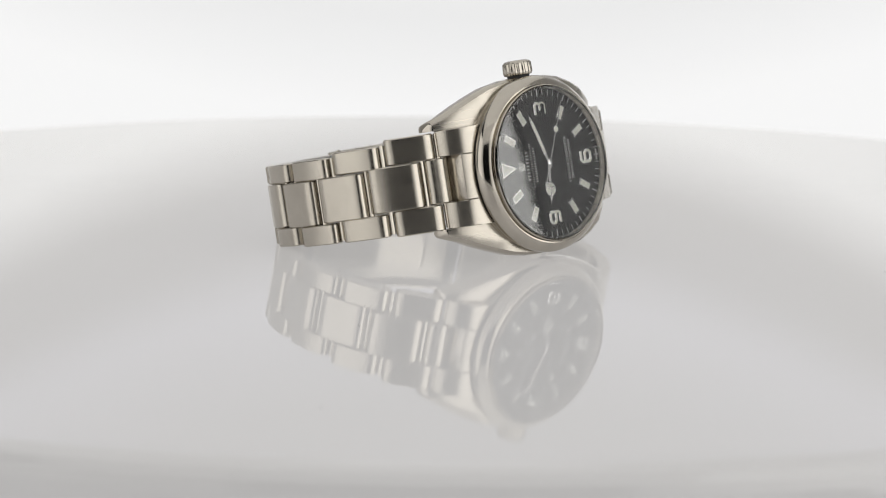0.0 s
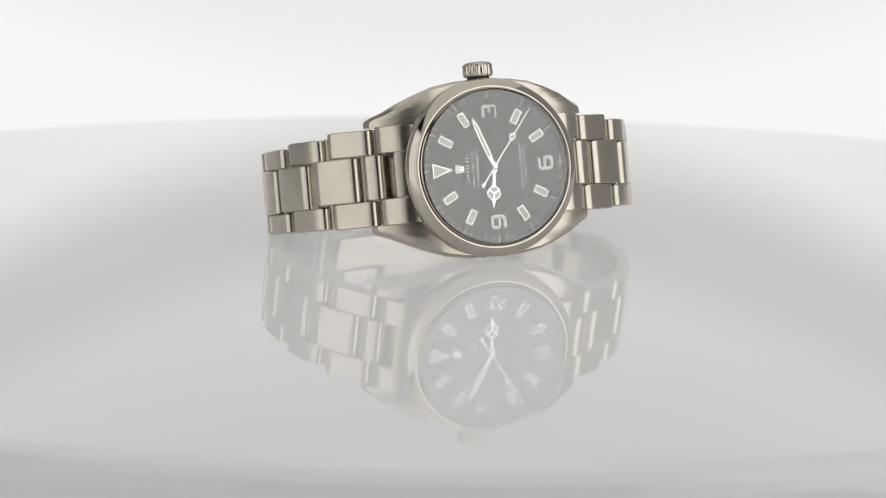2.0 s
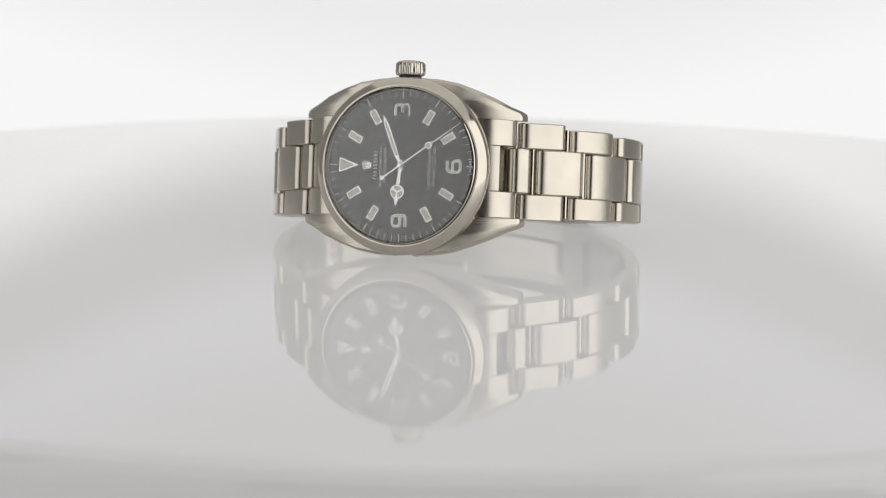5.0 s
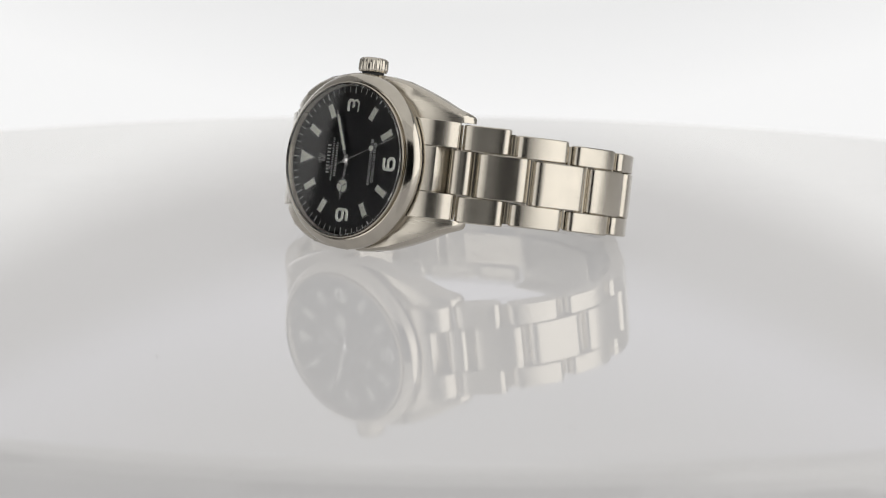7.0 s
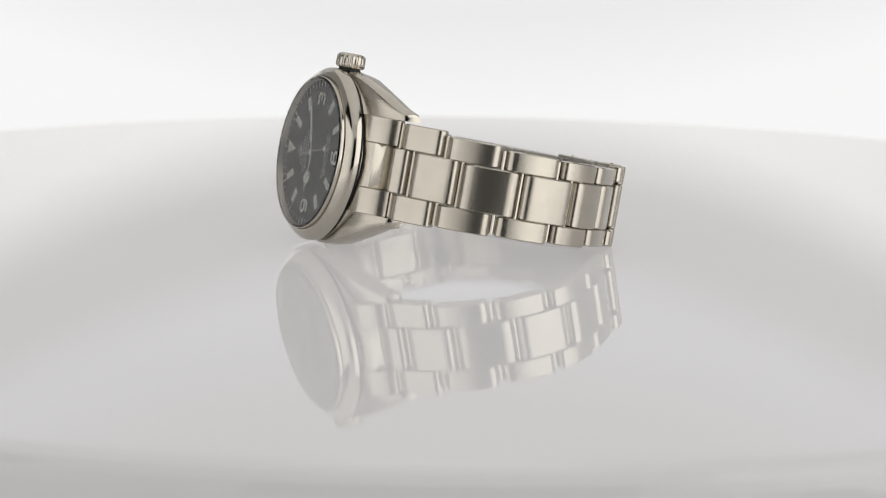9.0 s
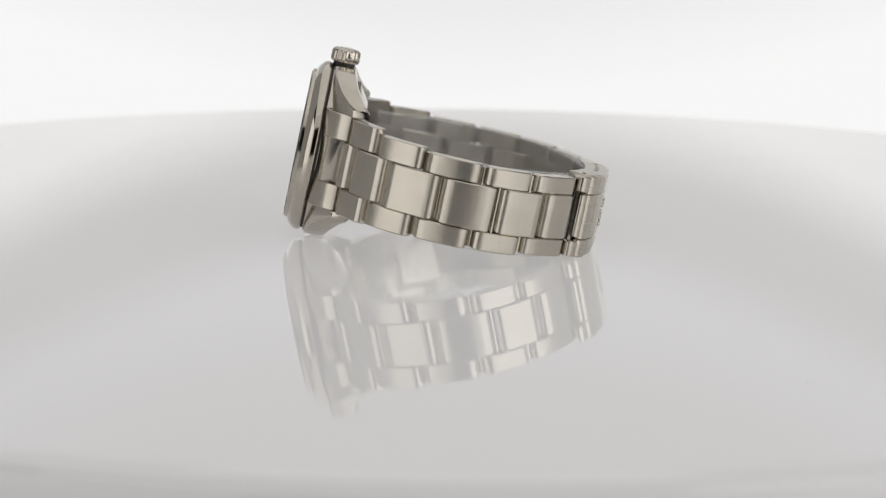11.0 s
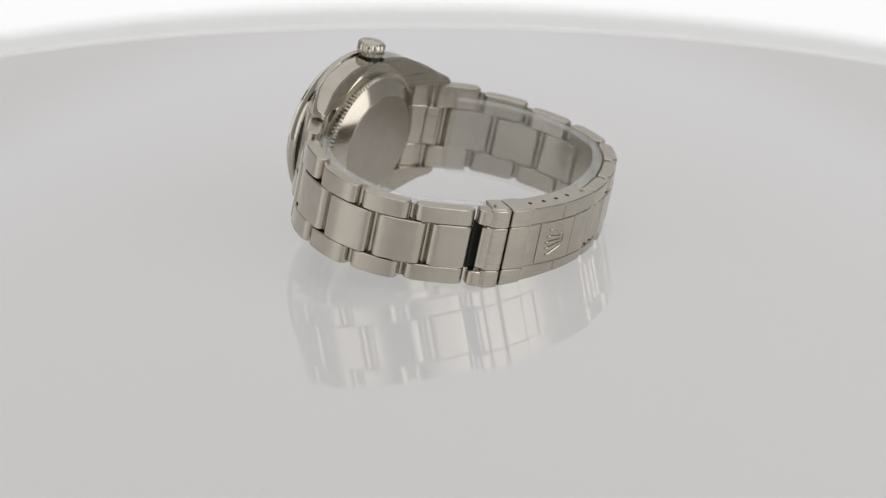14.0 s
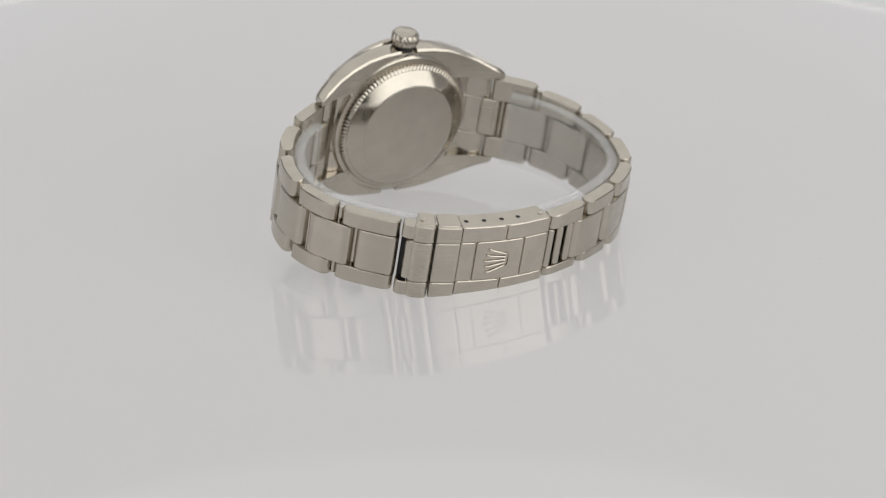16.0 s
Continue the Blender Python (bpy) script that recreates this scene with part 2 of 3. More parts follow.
def build_turntable():
    tt = thing("turntable", "round glossy white acrylic turntable with a few dust specks", "turntable")
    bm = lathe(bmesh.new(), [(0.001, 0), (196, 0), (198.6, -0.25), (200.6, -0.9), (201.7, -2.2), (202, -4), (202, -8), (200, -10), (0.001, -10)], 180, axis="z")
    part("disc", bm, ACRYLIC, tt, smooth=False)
    bm = lathe(bmesh.new(), [(0.001, -10), (95, -10), (95, -190), (120, -200), (0.001, -200)], 64, axis="z")
    part("pedestal", bm, TABLE, tt)
    rng = random.Random(4)
    for i in range(22):
        r, a = 195 * math.sqrt(rng.random()), rng.random() * 2 * math.pi
        if r < 55:
            continue
        s = rng.uniform(0.06, 0.16)
        bm = bmesh.new()
        bmesh.ops.create_icosphere(bm, subdivisions=1, radius=s)
        for v in bm.verts:
            v.co = Vector((v.co.x * rng.uniform(0.8, 1.7) + r * math.cos(a), v.co.y + r * math.sin(a), v.co.z * 0.4 + s * 0.3))
        part("speck", bm, DUST, tt)
    return tt


# ---------------------------------------------------------------- the bracelet's line
# watch space, millimetres: x towards 6 o'clock, y from the dial to the back, z towards the crown
SIX = [(19.6, 4.6), (22.2, 6.9), (26.4, 9.6), (31.8, 13.2), (36.3, 17.9), (39.4, 23.4), (41.3, 29.0), (41.7, 34.6), (40.5, 40.2), (38.0, 45.0),
       (33.8, 50.0), (27.8, 55.2), (22.8, 58.6), (15.0, 61.2), (6.0, 62.6), (-2.0, 62.4)]
TWELVE = [(9.0, 61.3), (18.0, 58.5), (27.2, 53.8), (33.5, 48.0), (36.3, 41.6), (37.4, 35.0), (36.8, 28.0), (34.7, 21.2), (31.2, 15.2), (25.8, 9.8),
          (22.2, 6.9), (19.6, 4.6)]


def bracelet_line():
    pts = SIX + [(-x, y) for x, y in TWELVE]
    out = []
    for i in range(len(pts) - 1):
        p = [Vector(pts[max(0, min(len(pts) - 1, i + k))]) for k in (-1, 0, 1, 2)]
        for j in range(24):
            u = j / 24
            out.append(0.5 * ((2 * p[1]) + (p[2] - p[0]) * u + (2 * p[0] - 5 * p[1] + 4 * p[2] - p[3]) * u * u + (3 * p[1] - p[0] - 3 * p[2] + p[3]) * u ** 3))
    out.append(Vector(pts[-1]))
    run = [0.0]
    for a, b in zip(out, out[1:]):
        run.append(run[-1] + (b - a).length)
    return out, np.array(run)


LINE, RUN = bracelet_line()
LENGTH = float(RUN[-1])


def on_line(s, depth=0.0):
    """The point s along the outside of the bracelet, depth below its surface."""
    xs, ys = [float(np.interp(s, RUN, [p[k] for p in LINE])) for k in (0, 1)]
    d = 0.4
    a = Vector([float(np.interp(s - d, RUN, [p[k] for p in LINE])) for k in (0, 1)])
    b = Vector([float(np.interp(s + d, RUN, [p[k] for p in LINE])) for k in (0, 1)])
    t = (b - a).normalized()
    return xs - t.y * depth, ys + t.x * depth


def s_at(x, y):
    return float(RUN[int(np.argmin([(p - Vector((x, y))).length for p in LINE]))])


def mid_z(s):
    if s < LENGTH / 2:
        return float(np.interp(s, [0, 5, 14, 26, 38, 50, 64, 82], [0, -0.2, -0.4, -0.75, -0.8, -0.7, -0.6, -0.5]))
    return float(np.interp(LENGTH - s, [0, 5, 14, 26, 34, 46, 62, 74, 82], [0, -0.1, -0.3, -0.8, -1.0, -0.8, -0.6, -0.5, -0.5]))


def half_width(s):
    return float(np.interp(min(s, LENGTH - s), [0, 7, 18, 30, 66, 90], [10.1, 10.0, 9.3, 8.75, 8.0, 8.0]))


def strip(bm, s0, s1, z0, z1, d0, d1, r_out=1.55, r_in=1.0, edge=0.22, n=14, mat=0):
    """A bent bar that follows the bracelet from s0 to s1, between two heights and two depths, with rounded ends."""
    def loop(z, e):
        a, b, o, i = s0 + e, s1 - e, d0 + e, d1 - e
        L = b - a
        us = [0.5 - 0.5 * math.cos(math.pi * k / (n - 1)) for k in range(n)]
        out = []
        for u in us:
            g = min(u, 1 - u) * L
            k = r_out - math.sqrt(max(0.0, r_out ** 2 - (r_out - g) ** 2)) if g < r_out else 0.0
            x, y = on_line(a + u * L, o + k)
            out.append((x, y, z))
        for u in us[::-1]:
            g = min(u, 1 - u) * L
            k = r_in - math.sqrt(max(0.0, r_in ** 2 - (r_in - g) ** 2)) if g < r_in else 0.0
            x, y = on_line(a + u * L, i - k)
            out.append((x, y, z))
        return out
    rows = rings(bm, [loop(z0, edge), loop(z0 + edge, 0), loop(z1 - edge, 0), loop(z1, edge)], caps=(False, False), mat=mat)
    for row in (rows[0], rows[-1]):
        for k in range(n - 1):
            bm.faces.new((row[k], row[k + 1], row[2 * n - 2 - k], row[2 * n - 1 - k]))
    return bm


def laid(name, bm, mat, parent, label=""):
    """A part of the bracelet: towards the clasp it sinks a little, to lie on the disc."""
    for v in bm.verts:
        if parent is not watch:
            v.co.z -= 0.35
    return part(name, bm, mat, parent, label)


def bracelet(watch):
    cuts6 = [s_at(22.3, 7.0), s_at(31.6, 13.2), s_at(39.2, 22.9), s_at(41.7, 35.0), s_at(37.5, 45.8), s_at(27.6, 55.4)]
    pitch = 11.5
    cuts12 = [s_at(-x, y) for x, y in ((22.3, 7.0), (30.9, 14.8), (36.1, 25.0), (37.3, 36.4), (33.6, 46.8))]
    cuts12 += [cuts12[-1] - pitch, cuts12[-1] - 2 * pitch, LENGTH / 2 + 7.0]
    MID = 4.55
    OFFSETS = (3.6, 4.2, 4.4, 4.2, 4.0, 4.0, 4.0)
    for side, cuts in ((1, cuts6), (-1, cuts12)):
        for a, b in zip(cuts, cuts[1:]):
            s0, s1 = (a, b) if side > 0 else (b, a)
            m = (s0 + s1) / 2
            z, w = mid_z(m), half_width(m)
            for z0, z1 in ((z + MID + 0.06, z + w), (z - w, z - MID - 0.06)):
                laid("outer_link", strip(bmesh.new(), s0 + 0.58, s1 - 0.58, z0, z1, 0.0, 3.0), BRUSHED, watch)
        mids = [cuts[0] - 1.7 * side] + [c + k * side for c, k in zip(cuts[:-1], OFFSETS)] + [cuts[-1]]
        for a, b in zip(mids, mids[1:]):
            s0, s1 = (a, b) if side > 0 else (b, a)
            z = mid_z((s0 + s1) / 2)
            if side < 0 and b == mids[-1]:
                # by the clasp the middle is open, with narrow bars; a dark sheet paints the shade between
                laid("gap_shade", strip(bmesh.new(), s0 + 0.2, s1 - 0.3, z - MID + 0.3, z + MID - 0.3, 2.5, 3.0, 0.2, 0.2, 0.1), DARK, watch)
                for c in (s0 + 1.5, s0 + 4.2, s0 + 7.2):
                    laid("narrow_bar", strip(bmesh.new(), c - 0.95, c + 0.95, z - MID, z + MID, 0.1, 2.6, 0.9, 0.6), BRUSHED, watch)
                continue
            laid("centre_link", strip(bmesh.new(), s0 + 0.48, s1 - 0.48, z - MID, z + MID, -0.12, 3.05), BRUSHED, watch)
        for c in cuts[:-1]:
            for off in (0.0, OFFSETS[cuts.index(c)]):
                s = c + off * side
                x, y = on_line(s, 1.7)
                z, w = mid_z(s), (half_width(s) - 0.5 if off == 0 else MID + 0.4)
                laid("link_pin", tube(bmesh.new(), (x, y, z - w), (x, y, z + w), 0.52), POLISHED, watch)
        s0, s1 = sorted((cuts[0] - 1.2 * side, cuts[0] + 2.0 * side))
        laid("tongue", strip(bmesh.new(), s0, s1, -4.4, 4.4, 2.2, 3.3, 0.5, 0.5), SATIN, watch)
    return cuts6, cuts12


def end_link(watch, side):
    """The solid piece between the lugs; its middle reaches out to the first centre link."""
    prof = [(13.0, 2.0), (15.4, 1.95), (17.6, 2.4), (19.4, 3.75), (20.9, 5.2), (21.7, 6.3), (21.9, 7.4), (21.3, 8.6), (20.0, 8.6), (18.0, 7.6), (16.6, 6.4), (13.0, 6.4)]
    middle = None
    for z0, z1, cut in ((-4.58, 4.58, -2.2), (4.62, 9.93, 0.0), (-9.93, -4.62, 0.0)):
        bm, loops = bmesh.new(), []
        for z, e in ((z0, 0.14), (z0 + 0.14, 0.0), (z1 - 0.14, 0.0), (z1, 0.14)):
            loops.append([(side * (min(x, 21.9 + cut) - (e if x > 20 else 0)), y + (e if 1 < i < 7 else -e), z) for i, (x, y) in enumerate(prof)])
        rings(bm, loops)
        if middle:
            part("wing", bm, BRUSHED, middle)
        else:
            middle = part("end_link", bm, BRUSHED, watch, "brushed steel end link between the lugs")


def clasp(watch, start, stop):
    """start, stop: run along the bracelet of the folding clasp."""
    cl = laid("clasp", strip(bmesh.new(), start + 1.5, stop - 0.3, -7.6, 7.9, 1.2, 2.6, 0.5, 0.4), SATIN, watch, "folding steel clasp with an embossed emblem")
    lock_a, lock_b = start + 1.5, start + 11.4
    split = start + 6.1
    # the safety catch, with a lip at its free end, in two bent pieces
    for a, b, lip in ((lock_a, split - 0.12, 0.55), (split + 0.12, lock_b, 0.1)):
        bm = bmesh.new()
        for z0, z1 in ((-8.3, -4.66), (-4.58, 4.74), (4.82, 8.5)):
            strip(bm, a, b, z0, z1, -1.1 if lip > 0.3 else -0.8, 0.5, 1.2 if lip > 0.3 else 0.3, 0.25, 0.16)
        for z0, z1 in ((-8.45, -7.7), (7.9, 8.65)):
            strip(bm, a + 0.2, b, z0, z1, -0.2, 4.9, 0.7, 0.5, 0.15)
        laid("safety_catch", bm, SATIN, cl)
    # gap and springs between last link and catch; a dark strip paints the slot's shade
    laid("slot_shade", strip(bmesh.new(), start - 0.9, start + 1.2, -5.6, 5.2, 2.0, 2.7, 0.3, 0.3), DARK, cl)
    for z0, z1 in ((-8.2, -5.0), (5.2, 8.4)):
        laid("catch_hook", strip(bmesh.new(), start - 0.9, start + 2.4, z0, z1, -0.95, 2.2, 1.2, 0.6, 0.2), POLISHED, cl)
    laid("thumb_lip", strip(bmesh.new(), start + 0.2, start + 2.6, -4.4, 4.8, -0.75, 0.5, 0.9, 0.5, 0.3), BRUSHED, cl)
    # the cover: three rows of flat pressed plates with fine joints
    c0, c1 = lock_b + 0.15, stop
    L = c1 - c0
    third = [(c0, c0 + 0.48 * L), (c0 + 0.48 * L + 0.18, c1)]
    for z0, z1 in ((4.75, 8.3), (-8.1, -4.6)):
        for a, b in third:
            laid("cover_plate", strip(bmesh.new(), a, b, z0, z1, -0.28, 0.9, 0.25, 0.2, 0.14), BRUSHED, cl)
    for a, b in ((c0, c0 + 0.16 * L), (c0 + 0.16 * L + 0.2, c0 + 0.70 * L), (c0 + 0.70 * L + 0.2, c1)):
        laid("cover_plate", strip(bmesh.new(), a, b, -4.5, 4.65, -0.30, 0.9, 0.25, 0.2, 0.14), BRUSHED, cl)
    laid("cover_back", strip(bmesh.new(), c0 - 0.1, c1 - 0.05, -8.0, 8.2, 0.0, 1.2, 0.2, 0.2, 0.1), SATIN, cl)
    for z0, z1 in ((-8.15, -7.5), (7.65, 8.35)):
        laid("skirt", strip(bmesh.new(), c0, c1, z0, z1, -0.1, 4.9, 0.3, 0.3, 0.1), SATIN, cl)
    # adjustment holes along the upper edge, as dark discs coloured like the shade inside
    for k in range(4):
        x, y = on_line(c0 + 1.3 + k * 0.2 * L, 2.3)
        laid("spring_bar_hole", tube(bmesh.new(), (x, y, 8.25), (x, y, 8.39), 0.5), DARK, cl)
    for s in (c1 - 1.4, start + 3.0):
        x, y = on_line(s, 1.7)
        bm = tube(bmesh.new(), (x, y, 8.2), (x, y, 8.55 if s > start + 5 else 8.9), 0.5)
        laid("spring_bar_end", bm, POLISHED, cl)
    # the emblem: a coronet of five rays with beads, raised from the plate
    sx = c0 + 0.42 * L
    bm = bmesh.new()

    def at(u, v, d):
        x, y = on_line(sx + u, d)
        return Vector((x, y, 0.1 + v))
    for k in range(5):
        v = (k - 2) * 1.25
        tip = (-2.6 + abs(k - 2) * 0.34, v * 1.08)
        tube(bm, at(1.7, v * 0.55, -0.36), at(*tip, -0.42), 0.26, 8)
        ball = bmesh.ops.create_icosphere(bm, subdivisions=2, radius=0.42)
        bmesh.ops.translate(bm, verts=ball["verts"], vec=at(*tip, -0.33))
    for k in range(14):
        a, b = 2 * math.pi * k / 14, 2 * math.pi * (k + 1) / 14
        tube(bm, at(2.1 + 0.5 * math.cos(a), 1.7 * math.sin(a), -0.36), at(2.1 + 0.5 * math.cos(b), 1.7 * math.sin(b), -0.36), 0.2, 6)
    laid("emblem", bm, POLISHED, cl, "raised coronet emblem")
    # the blade folded inside
    laid("blade", strip(bmesh.new(), start + 8, stop + 14, -3.6, 3.6, 3.2, 3.9, 0.3, 0.3, 0.1), POLISHED, cl)
    return cl


# ---------------------------------------------------------------- the watch head
def faces_by_way(bm):
    """Satin where a face looks to the front or the back, polished on the flanks."""
    bmesh.ops.recalc_face_normals(bm, faces=bm.faces)
    for f in bm.faces:
        f.material_index = 0 if abs(f.normal.y) > 0.75 else 1


def head(watch):
    # middle case, turned, with four lugs
    bm = lathe(bmesh.new(), [(14.0, 1.9), (17.2, 1.95), (17.75, 2.15), (17.95, 2.9), (17.9, 4.6), (17.2, 6.3), (16.2, 7.2), (14.0, 7.4)], 180,
               wave=lambda i, r, d: -0.55 if r > 17 and abs(math.sin(math.pi * i / 90)) < 0.55 else 0.0)
    lugs = []
    outer = [(2, 18.05, 2.1, 6.6), (6, 17.8, 2.15, 6.8), (10, 17.1, 2.3, 7.1), (14, 15.7, 2.9, 7.7), (17.5, 14.2, 4.0, 8.6), (20.5, 12.6, 5.8, 9.9), (22.5, 11.8, 7.3, 10.9), (23.1, 11.4, 8.1, 11.0)]
    for sx in (1, -1):
        for sz in (1, -1):
            loops = []
            for x, zo, y0, y1 in outer:
                zi = 9.95
                loop = [(zi, y0 + 0.1), (zi + (zo - zi) * 0.5, y0), (zo - 0.5, y0 + 0.12), (zo, y0 + 0.6), (zo + 0.12, (y0 + y1) / 2), (zo - 0.15, y1 - 0.4), (zo - 0.6, y1), (zi, y1)]
                loops.append([(sx * x, y, sz * z) for z, y in loop])
            lug = bmesh.new()
            rings(lug, loops, mat=1)
            faces_by_way(lug)
            lugs.append(lug)
    faces_by_way(bm)
    case = part("case", bm, (SATIN, POLISHED), watch, "steel case with satin lugs and polished flanks", angle=30)
    for lug in lugs:
        part("lug", lug, (SATIN, POLISHED), case, angle=40)
    part("gasket", lathe(bmesh.new(), [(16.6, 1.4), (17.5, 1.4), (17.5, 2.1), (16.6, 2.1)], 128, closed=True), DARK, watch)
    part("bezel", lathe(bmesh.new(), [(15.9, 1.0), (15.95, -1.2), (16.1, -1.4), (16.4, -1.38), (17.0, -1.0), (17.65, -0.35), (17.98, 0.15), (18.1, 0.6), (18.08, 1.35), (17.8, 1.6), (16.0, 1.6)], 160, closed=True), BEZEL, watch,
         "smooth polished steel bezel", angle=28)
    part("rehaut", lathe(bmesh.new(), [(15.25, 0.3), (15.5, -0.6), (15.85, -0.95), (15.88, 0.3)], 128, closed=True), SATIN, watch)
    part("crystal_ring", lathe(bmesh.new(), [(15.62, -0.95), (15.62, -2.05), (15.8, -2.2), (15.98, -2.0), (15.98, -0.95)], 128, closed=True), POLISHED, watch)
    cr = part("crystal", lathe(bmesh.new(), [(0.001, -2.4), (15.3, -2.4), (15.5, -2.32), (15.58, -2.12), (15.58, -1.0), (15.5, -0.92), (0.001, -0.92)], 128), CRYSTAL, watch, "clear flat sapphire crystal", angle=20)
    cr.visible_shadow = False
    # crown with its tube
    tube_bm = tube(bmesh.new(), (0, 3.9, 17.0), (0, 3.9, 18.6), 2.3, 32)
    crown_bm = lathe(bmesh.new(), [(0.001, 21.6), (1.9, 21.56), (2.55, 21.38), (3.0, 20.95), (3.08, 19.1), (2.85, 18.6), (2.2, 18.4), (0.001, 18.4)], 120, axis="z", centre=(0, 3.9, 0),
                     wave=lambda i, r, d: -0.17 * (0.5 - 0.5 * math.cos(math.pi * i / 3)) ** 1.5 if r > 2.6 else 0.0)
    crown = part("crown", crown_bm, POLISHED, watch, "fluted polished steel winding crown", angle=40)
    part("crown_tube", tube_bm, DARK, crown)
    # case back: a fluted ring, a polished slope and a brushed disc
    back = part("case_back", lathe(bmesh.new(), [(14.6, 6.9), (14.6, 8.0), (14.1, 8.6), (11.3, 10.35), (11.1, 10.4), (0.001, 10.4), (0.001, 6.9)], 128), POLISHED, watch, "polished screw-down case back", angle=18)
    part("fluting", lathe(bmesh.new(), [(14.2, 7.1), (15.35, 7.1), (15.3, 8.25), (14.2, 8.55)], 416, closed=True, wave=lambda i, r, d: -0.5 if r > 15 and (i % 4) >= 2 else 0.0), POLISHED, back, angle=30)
    part("back_disc", lathe(bmesh.new(), [(0.001, 10.46), (11.0, 10.46), (11.15, 10.35), (0.001, 10.35)], 96), BACK_STEEL, back)


def dial_face(watch):
    dial = part("dial", lathe(bmesh.new(), [(0.001, 0.2), (15.7, 0.2), (15.7, 0.6), (0.001, 0.6)], 128), DIAL, watch, "glossy black dial with white markings", angle=30)
    # minute marks round the edge
    base = None
    for k in range(60):
        if k % 5 == 0:
            pts, nm = [(-0.1, 13.75), (0.1, 13.75), (0.1, 15.15), (-0.1, 15.15)], "five_minute_mark"
        else:
            pts, nm = [(-0.055, 14.0), (0.055, 14.0), (0.055, 15.15), (-0.055, 15.15)], "minute_mark"
        part(nm, slab(bmesh.new(), turned(pts, 6 * k), 0.175, 0.2), WHITE, dial, smooth=False)
    # baton markers
    for h in (1, 2, 4, 5, 7, 8, 10, 11):
        rim = turned([(-0.82, 9.65), (0.82, 9.65), (0.82, 12.85), (-0.82, 12.85)], 30 * h)
        fill = turned([(-0.56, 9.92), (0.56, 9.92), (0.56, 12.58), (-0.56, 12.58)], 30 * h)
        mk = part("hour_marker", slab(bmesh.new(), rim, -0.08, 0.2, 0.1), GOLD, dial)
        part("lume", slab(bmesh.new(), fill, -0.12, 0.0), LUME, mk, smooth=False)
    tri = part("hour_triangle", slab(bmesh.new(), turned([(0.0, 8.75), (1.62, 13.1), (-1.62, 13.1)], 0), -0.08, 0.2, 0.1), GOLD, dial)
    part("lume", slab(bmesh.new(), turned([(0.0, 9.6), (1.24, 12.82), (-1.24, 12.82)], 0), -0.12, 0.0), LUME, tri, smooth=False)
    # numerals 3, 6 and 9: rimmed strokes
    three = [(-1.1, 1.25), (0.55, 1.25), (1.0, 0.95), (1.0, 0.35), (0.65, 0.0), (-0.35, 0.0), (0.65, 0.0), (1.0, -0.35), (1.0, -0.95), (0.55, -1.25), (-1.1, -1.25)]
    six = [(1.05, 1.25), (-0.6, 1.25), (-1.05, 0.85), (-1.05, -0.85), (-0.6, -1.25), (0.6, -1.25), (1.05, -0.85), (1.05, -0.25), (0.6, 0.2), (-1.0, 0.2)]
    nine = [(-u, -v) for u, v in six]
    for path, h in ((three, 3), (six, 6), (nine, 9)):
        a = radians(30 * h)
        cx, cz = -11.2 * math.cos(a), 11.2 * math.sin(a)
        holder = None
        for w, lift, mat, nm in ((0.78, 0.0, GOLD, "numeral"), (0.5, -0.08, LUME, "lume")):
            bm = stroke([(-v * 1.1, u * 1.08) for u, v in path], w, 0.35)
            for v in bm.verts:
                v.co.y = max(v.co.y, -0.07 * w)
                v.co += Vector((cx, lift, cz))
            ob = part(nm, bm, mat, holder or dial)
            holder = holder or ob
    # printed lines
    def bars(x, length, height, letters, gap=0.22):
        bm = bmesh.new()
        step = length / letters
        for k in range(letters):
            z0 = -length / 2 + k * step
            slab(bm, [(x - height / 2, z0 + step * gap / 2), (x + height / 2, z0 + step * gap / 2), (x + height / 2, z0 + step * (1 - gap / 2)), (x - height / 2, z0 + step * (1 - gap / 2))], 0.176, 0.2)
        part("print_bars", bm, WHITE, dial, smooth=False)
    bars(-5.5, 6.2, 0.8, 9, 0.62)
    bars(-4.35, 9.0, 0.42, 24, 0.6)
    bars(-3.4, 7.2, 0.6, 14, 0.62)
    bars(14.5, 2.4, 0.4, 5, 0.4)
    for text, x, length in (("SUPERLATIVE CHRONOMETER", 5.95, 9.4), ("OFFICIALLY CERTIFIED", 6.9, 8.1)):
        cu = bpy.data.curves.new("print", "FONT")
        cu.body, cu.align_x, cu.size = text, "CENTER", 1.0
        ob = bpy.data.objects.new("print", cu)
        scene.collection.objects.link(ob)
        me = bpy.data.meshes.new_from_object(ob.evaluated_get(bpy.context.evaluated_depsgraph_get()))
        bpy.data.objects.remove(ob)
        bm = bmesh.new()
        bm.from_mesh(me)
        bpy.data.meshes.remove(me)
        wide = max(v.co.x for v in bm.verts) - min(v.co.x for v in bm.verts)
        for v in bm.verts:
            u, w = v.co.x * length / wide, v.co.y * 0.95
            v.co = Vector((x - w + 0.34, 0.178, u))
        part("printed_line", bm, WHITE, dial, smooth=False)
    # the small coronet above the bars
    bm = bmesh.new()
    for k in range(5):
        v = (k - 2) * 0.42
        slab(bm, [(-6.55, v * 0.5 - 0.12), (-6.55, v * 0.5 + 0.12), (-8.05 + abs(k - 2) * 0.12, v + 0.07), (-8.05 + abs(k - 2) * 0.12, v - 0.07)], 0.172, 0.2)
        slab(bm, [(-8.1 + abs(k - 2) * 0.12 + 0.17 * math.cos(a * 1.047), v + 0.17 * math.sin(a * 1.047)) for a in range(6)], 0.168, 0.2)
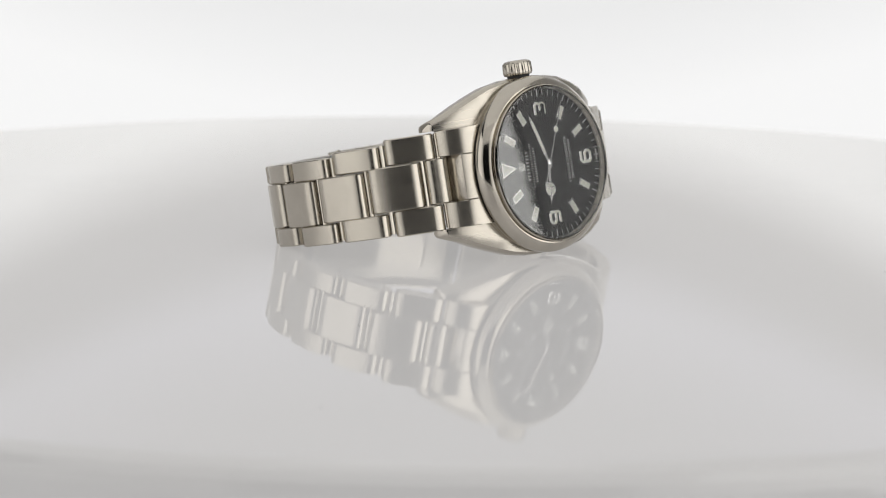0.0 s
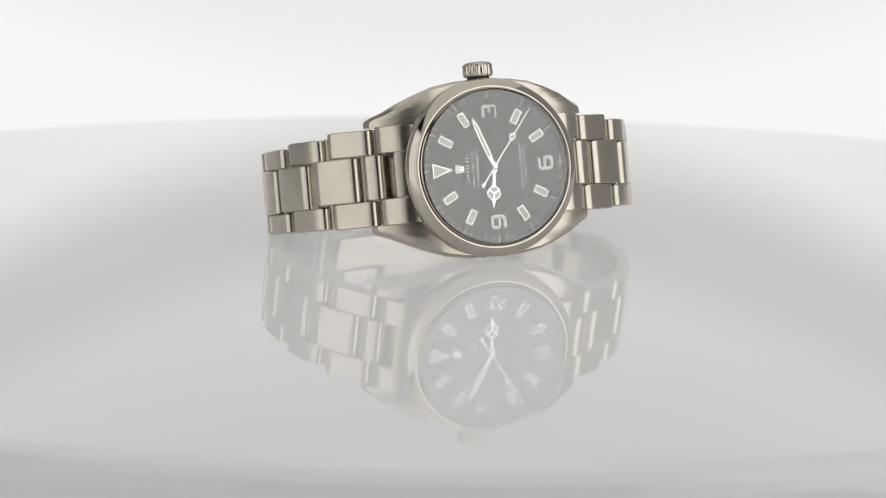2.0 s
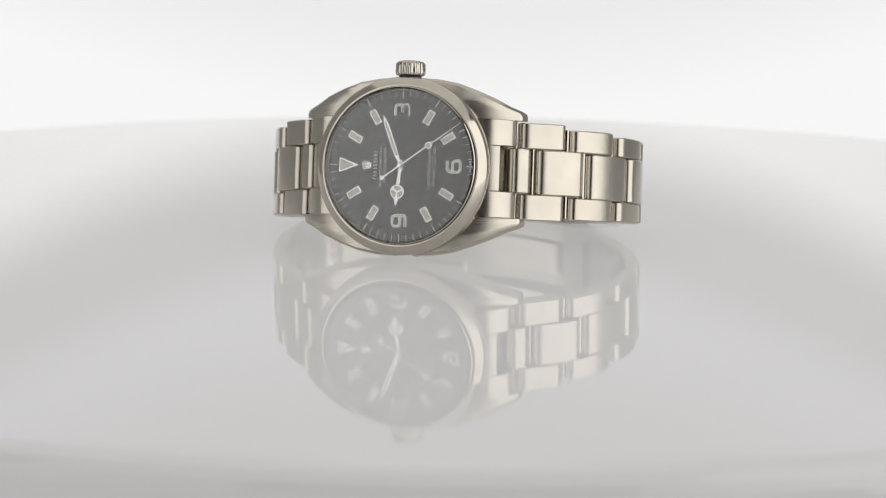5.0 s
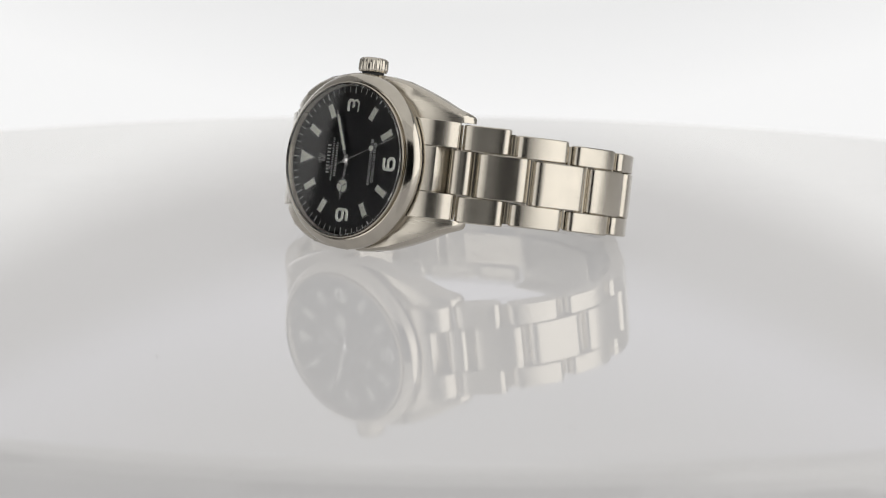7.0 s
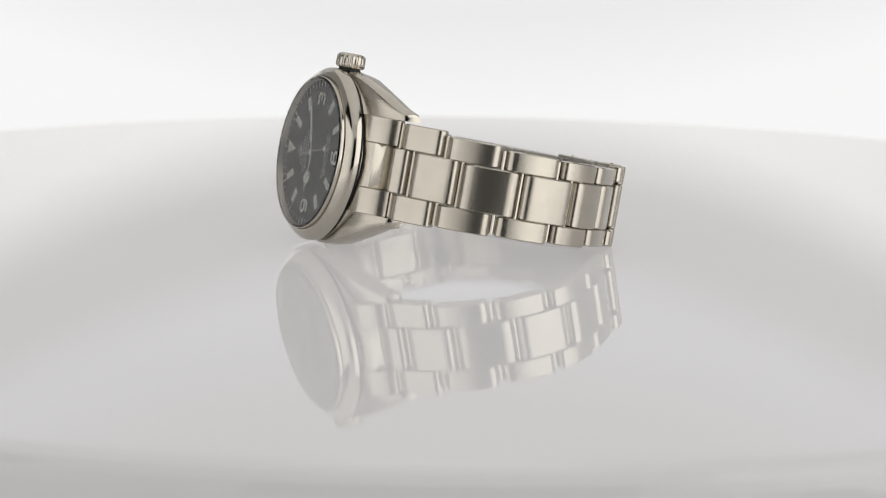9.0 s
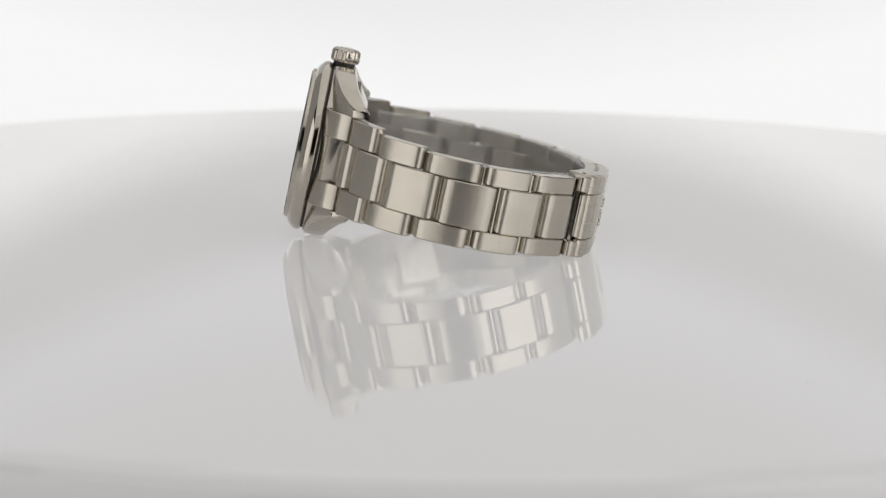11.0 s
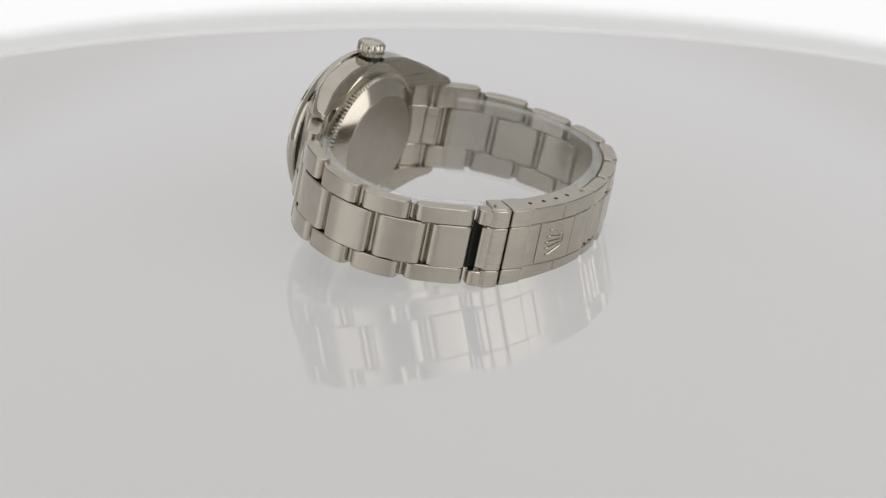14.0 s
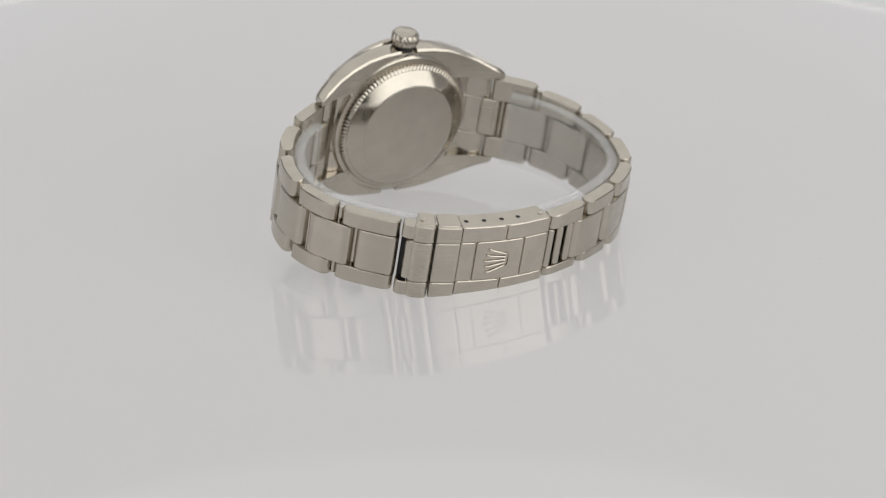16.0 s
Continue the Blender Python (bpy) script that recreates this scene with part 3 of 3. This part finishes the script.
    slab(bm, [(-6.62, -0.6), (-6.3, -0.5), (-6.3, 0.5), (-6.62, 0.6)], 0.166, 0.2)
    part("coronet", bm, GOLD, dial, smooth=False)


def pointers_of(watch):
    # minute hand at eleven and a half minutes past, hour hand past nine
    def hand(name, pts, a, y, mat=GOLD):
        return part(name, slab(bmesh.new(), turned(pts, a), y, y + 0.14, 0.05), mat, watch)
    mh = hand("minute_hand", [(-0.3, -1.2), (0.3, -1.2), (0.32, 1.5), (0.52, 2.0), (0.5, 8.9), (0.0, 11.0), (-0.5, 8.9), (-0.52, 2.0), (-0.32, 1.5)], 69.0, -0.5)
    part("lume", slab(bmesh.new(), turned([(0.27, 2.2), (0.25, 8.8), (0.0, 9.8), (-0.25, 8.8), (-0.27, 2.2)], 69.0), -0.54, -0.4), LUME, mh, smooth=False)
    a = 275.6
    hh = hand("hour_hand", [(-0.3, -1.2), (0.3, -1.2), (0.36, 4.0), (-0.36, 4.0)], a, -0.32)
    bm = bmesh.new()
    ring = [(1.5 * math.sin(k * math.pi / 16), 5.35 + 1.5 * math.cos(k * math.pi / 16)) for k in range(32)]
    slab(bm, turned(ring, a), -0.33, -0.19, 0.06)
    slab(bm, turned([(-0.5, 6.6), (0.5, 6.6), (0.0, 8.6)], a), -0.325, -0.19, 0.05)
    part("ring", bm, GOLD, hh)
    for k in range(3):
        c = radians(60 + 120 * k)
        sector = [(0.16 * math.sin(c), 5.35 + 0.16 * math.cos(c))] + [(1.22 * math.sin(c + radians(q)), 5.35 + 1.22 * math.cos(c + radians(q))) for q in (-50, -30, -10, 10, 30, 50)]
        part("lume", slab(bmesh.new(), turned(sector, a), -0.37, -0.3), LUME, hh, smooth=False)
    part("hand_cap", lathe(bmesh.new(), [(0.001, -0.86), (0.55, -0.84), (0.7, -0.74), (0.7, 0.2), (0.001, 0.2)], 32), GOLD, watch)
    bm = bmesh.new()
    slab(bm, turned([(-0.12, -4.4), (0.12, -4.4), (0.11, 7.0), (0.06, 14.0), (-0.06, 14.0), (-0.11, 7.0)], 0), -0.76, -0.66)
    slab(bm, turned([(0.42 * math.sin(k * math.pi / 10), -4.5 + 0.42 * math.cos(k * math.pi / 10)) for k in range(20)], 0), -0.77, -0.66)
    slab(bm, turned([(0.78 * math.sin(k * math.pi / 12), 7.2 + 0.78 * math.cos(k * math.pi / 12)) for k in range(24)], 0), -0.77, -0.66, 0.05)
    sh = part("seconds_hand", bm, GOLD, watch, "thin seconds hand with a lume dot")
    part("lume", slab(bmesh.new(), turned([(0.52 * math.sin(k * math.pi / 12), 7.2 + 0.52 * math.cos(k * math.pi / 12)) for k in range(24)], 0), -0.81, -0.73), LUME, sh, smooth=False)
    return sh


def cuff_bm():
    """A clear plastic strip bent inside the bracelet, open towards the case."""
    bm = bmesh.new()
    strip(bm, 9.0, LENGTH - 9.0, -9.6, 7.4, 4.0, 5.0, 0.4, 0.4, 0.15, n=70)
    return bm


# the watch lies on its side, its case and clasp on the disc
AXES = Matrix(((-0.23309, -0.95517, -0.18253), (0.97182, -0.22201, -0.07933), (0.03524, -0.19588, 0.98000))).to_4x4()
CENTRE = Matrix.Translation((0.02903, 0.00568, 0.01920))
SECONDS = 115.0  # degrees of the seconds hand at the start

studio()
turntable = build_turntable()
watch = thing("wristwatch", "steel wristwatch with a black dial lying on its side", "wristwatch")
head(watch)
dial_face(watch)
seconds_hand = pointers_of(watch)
for side in (1, -1):
    end_link(watch, side)
cuts6, cuts12 = bracelet(watch)
clasp(watch, cuts6[-1] + 0.8, cuts12[-1] - 0.2)
cuff = tagged(laid("bracelet_cuff", cuff_bm(), PLASTIC, None), "clear bent plastic strip inside the bracelet", "plastic strip")
cuff.visible_shadow = False
edge = laid("lip", strip(bmesh.new(), 9.0, LENGTH - 9.0, 7.44, 7.9, 3.3, 5.4, 0.4, 0.4, 0.1, n=70), PLASTIC_EDGE, cuff, "milky cut edge of the plastic strip")
edge.visible_shadow = False


def motions():
    walk(turntable, [(t, pose(0, 0, 0, 0, 0, a)) for t, a in TURNS])
    rows = [(t, pose(0, 0, 0, 0, 0, a) @ CENTRE @ AXES) for t, a in TURNS]
    walk(watch, rows)
    walk(cuff, rows)
    # one turn a minute about the dial's axis
    walk(seconds_hand, [(t, pose(0, 0, 0, 0, SECONDS + 6.0 * t, 0)) for t in (0.0, 4.0, 8.0, 12.0, 16.0)])


motions()
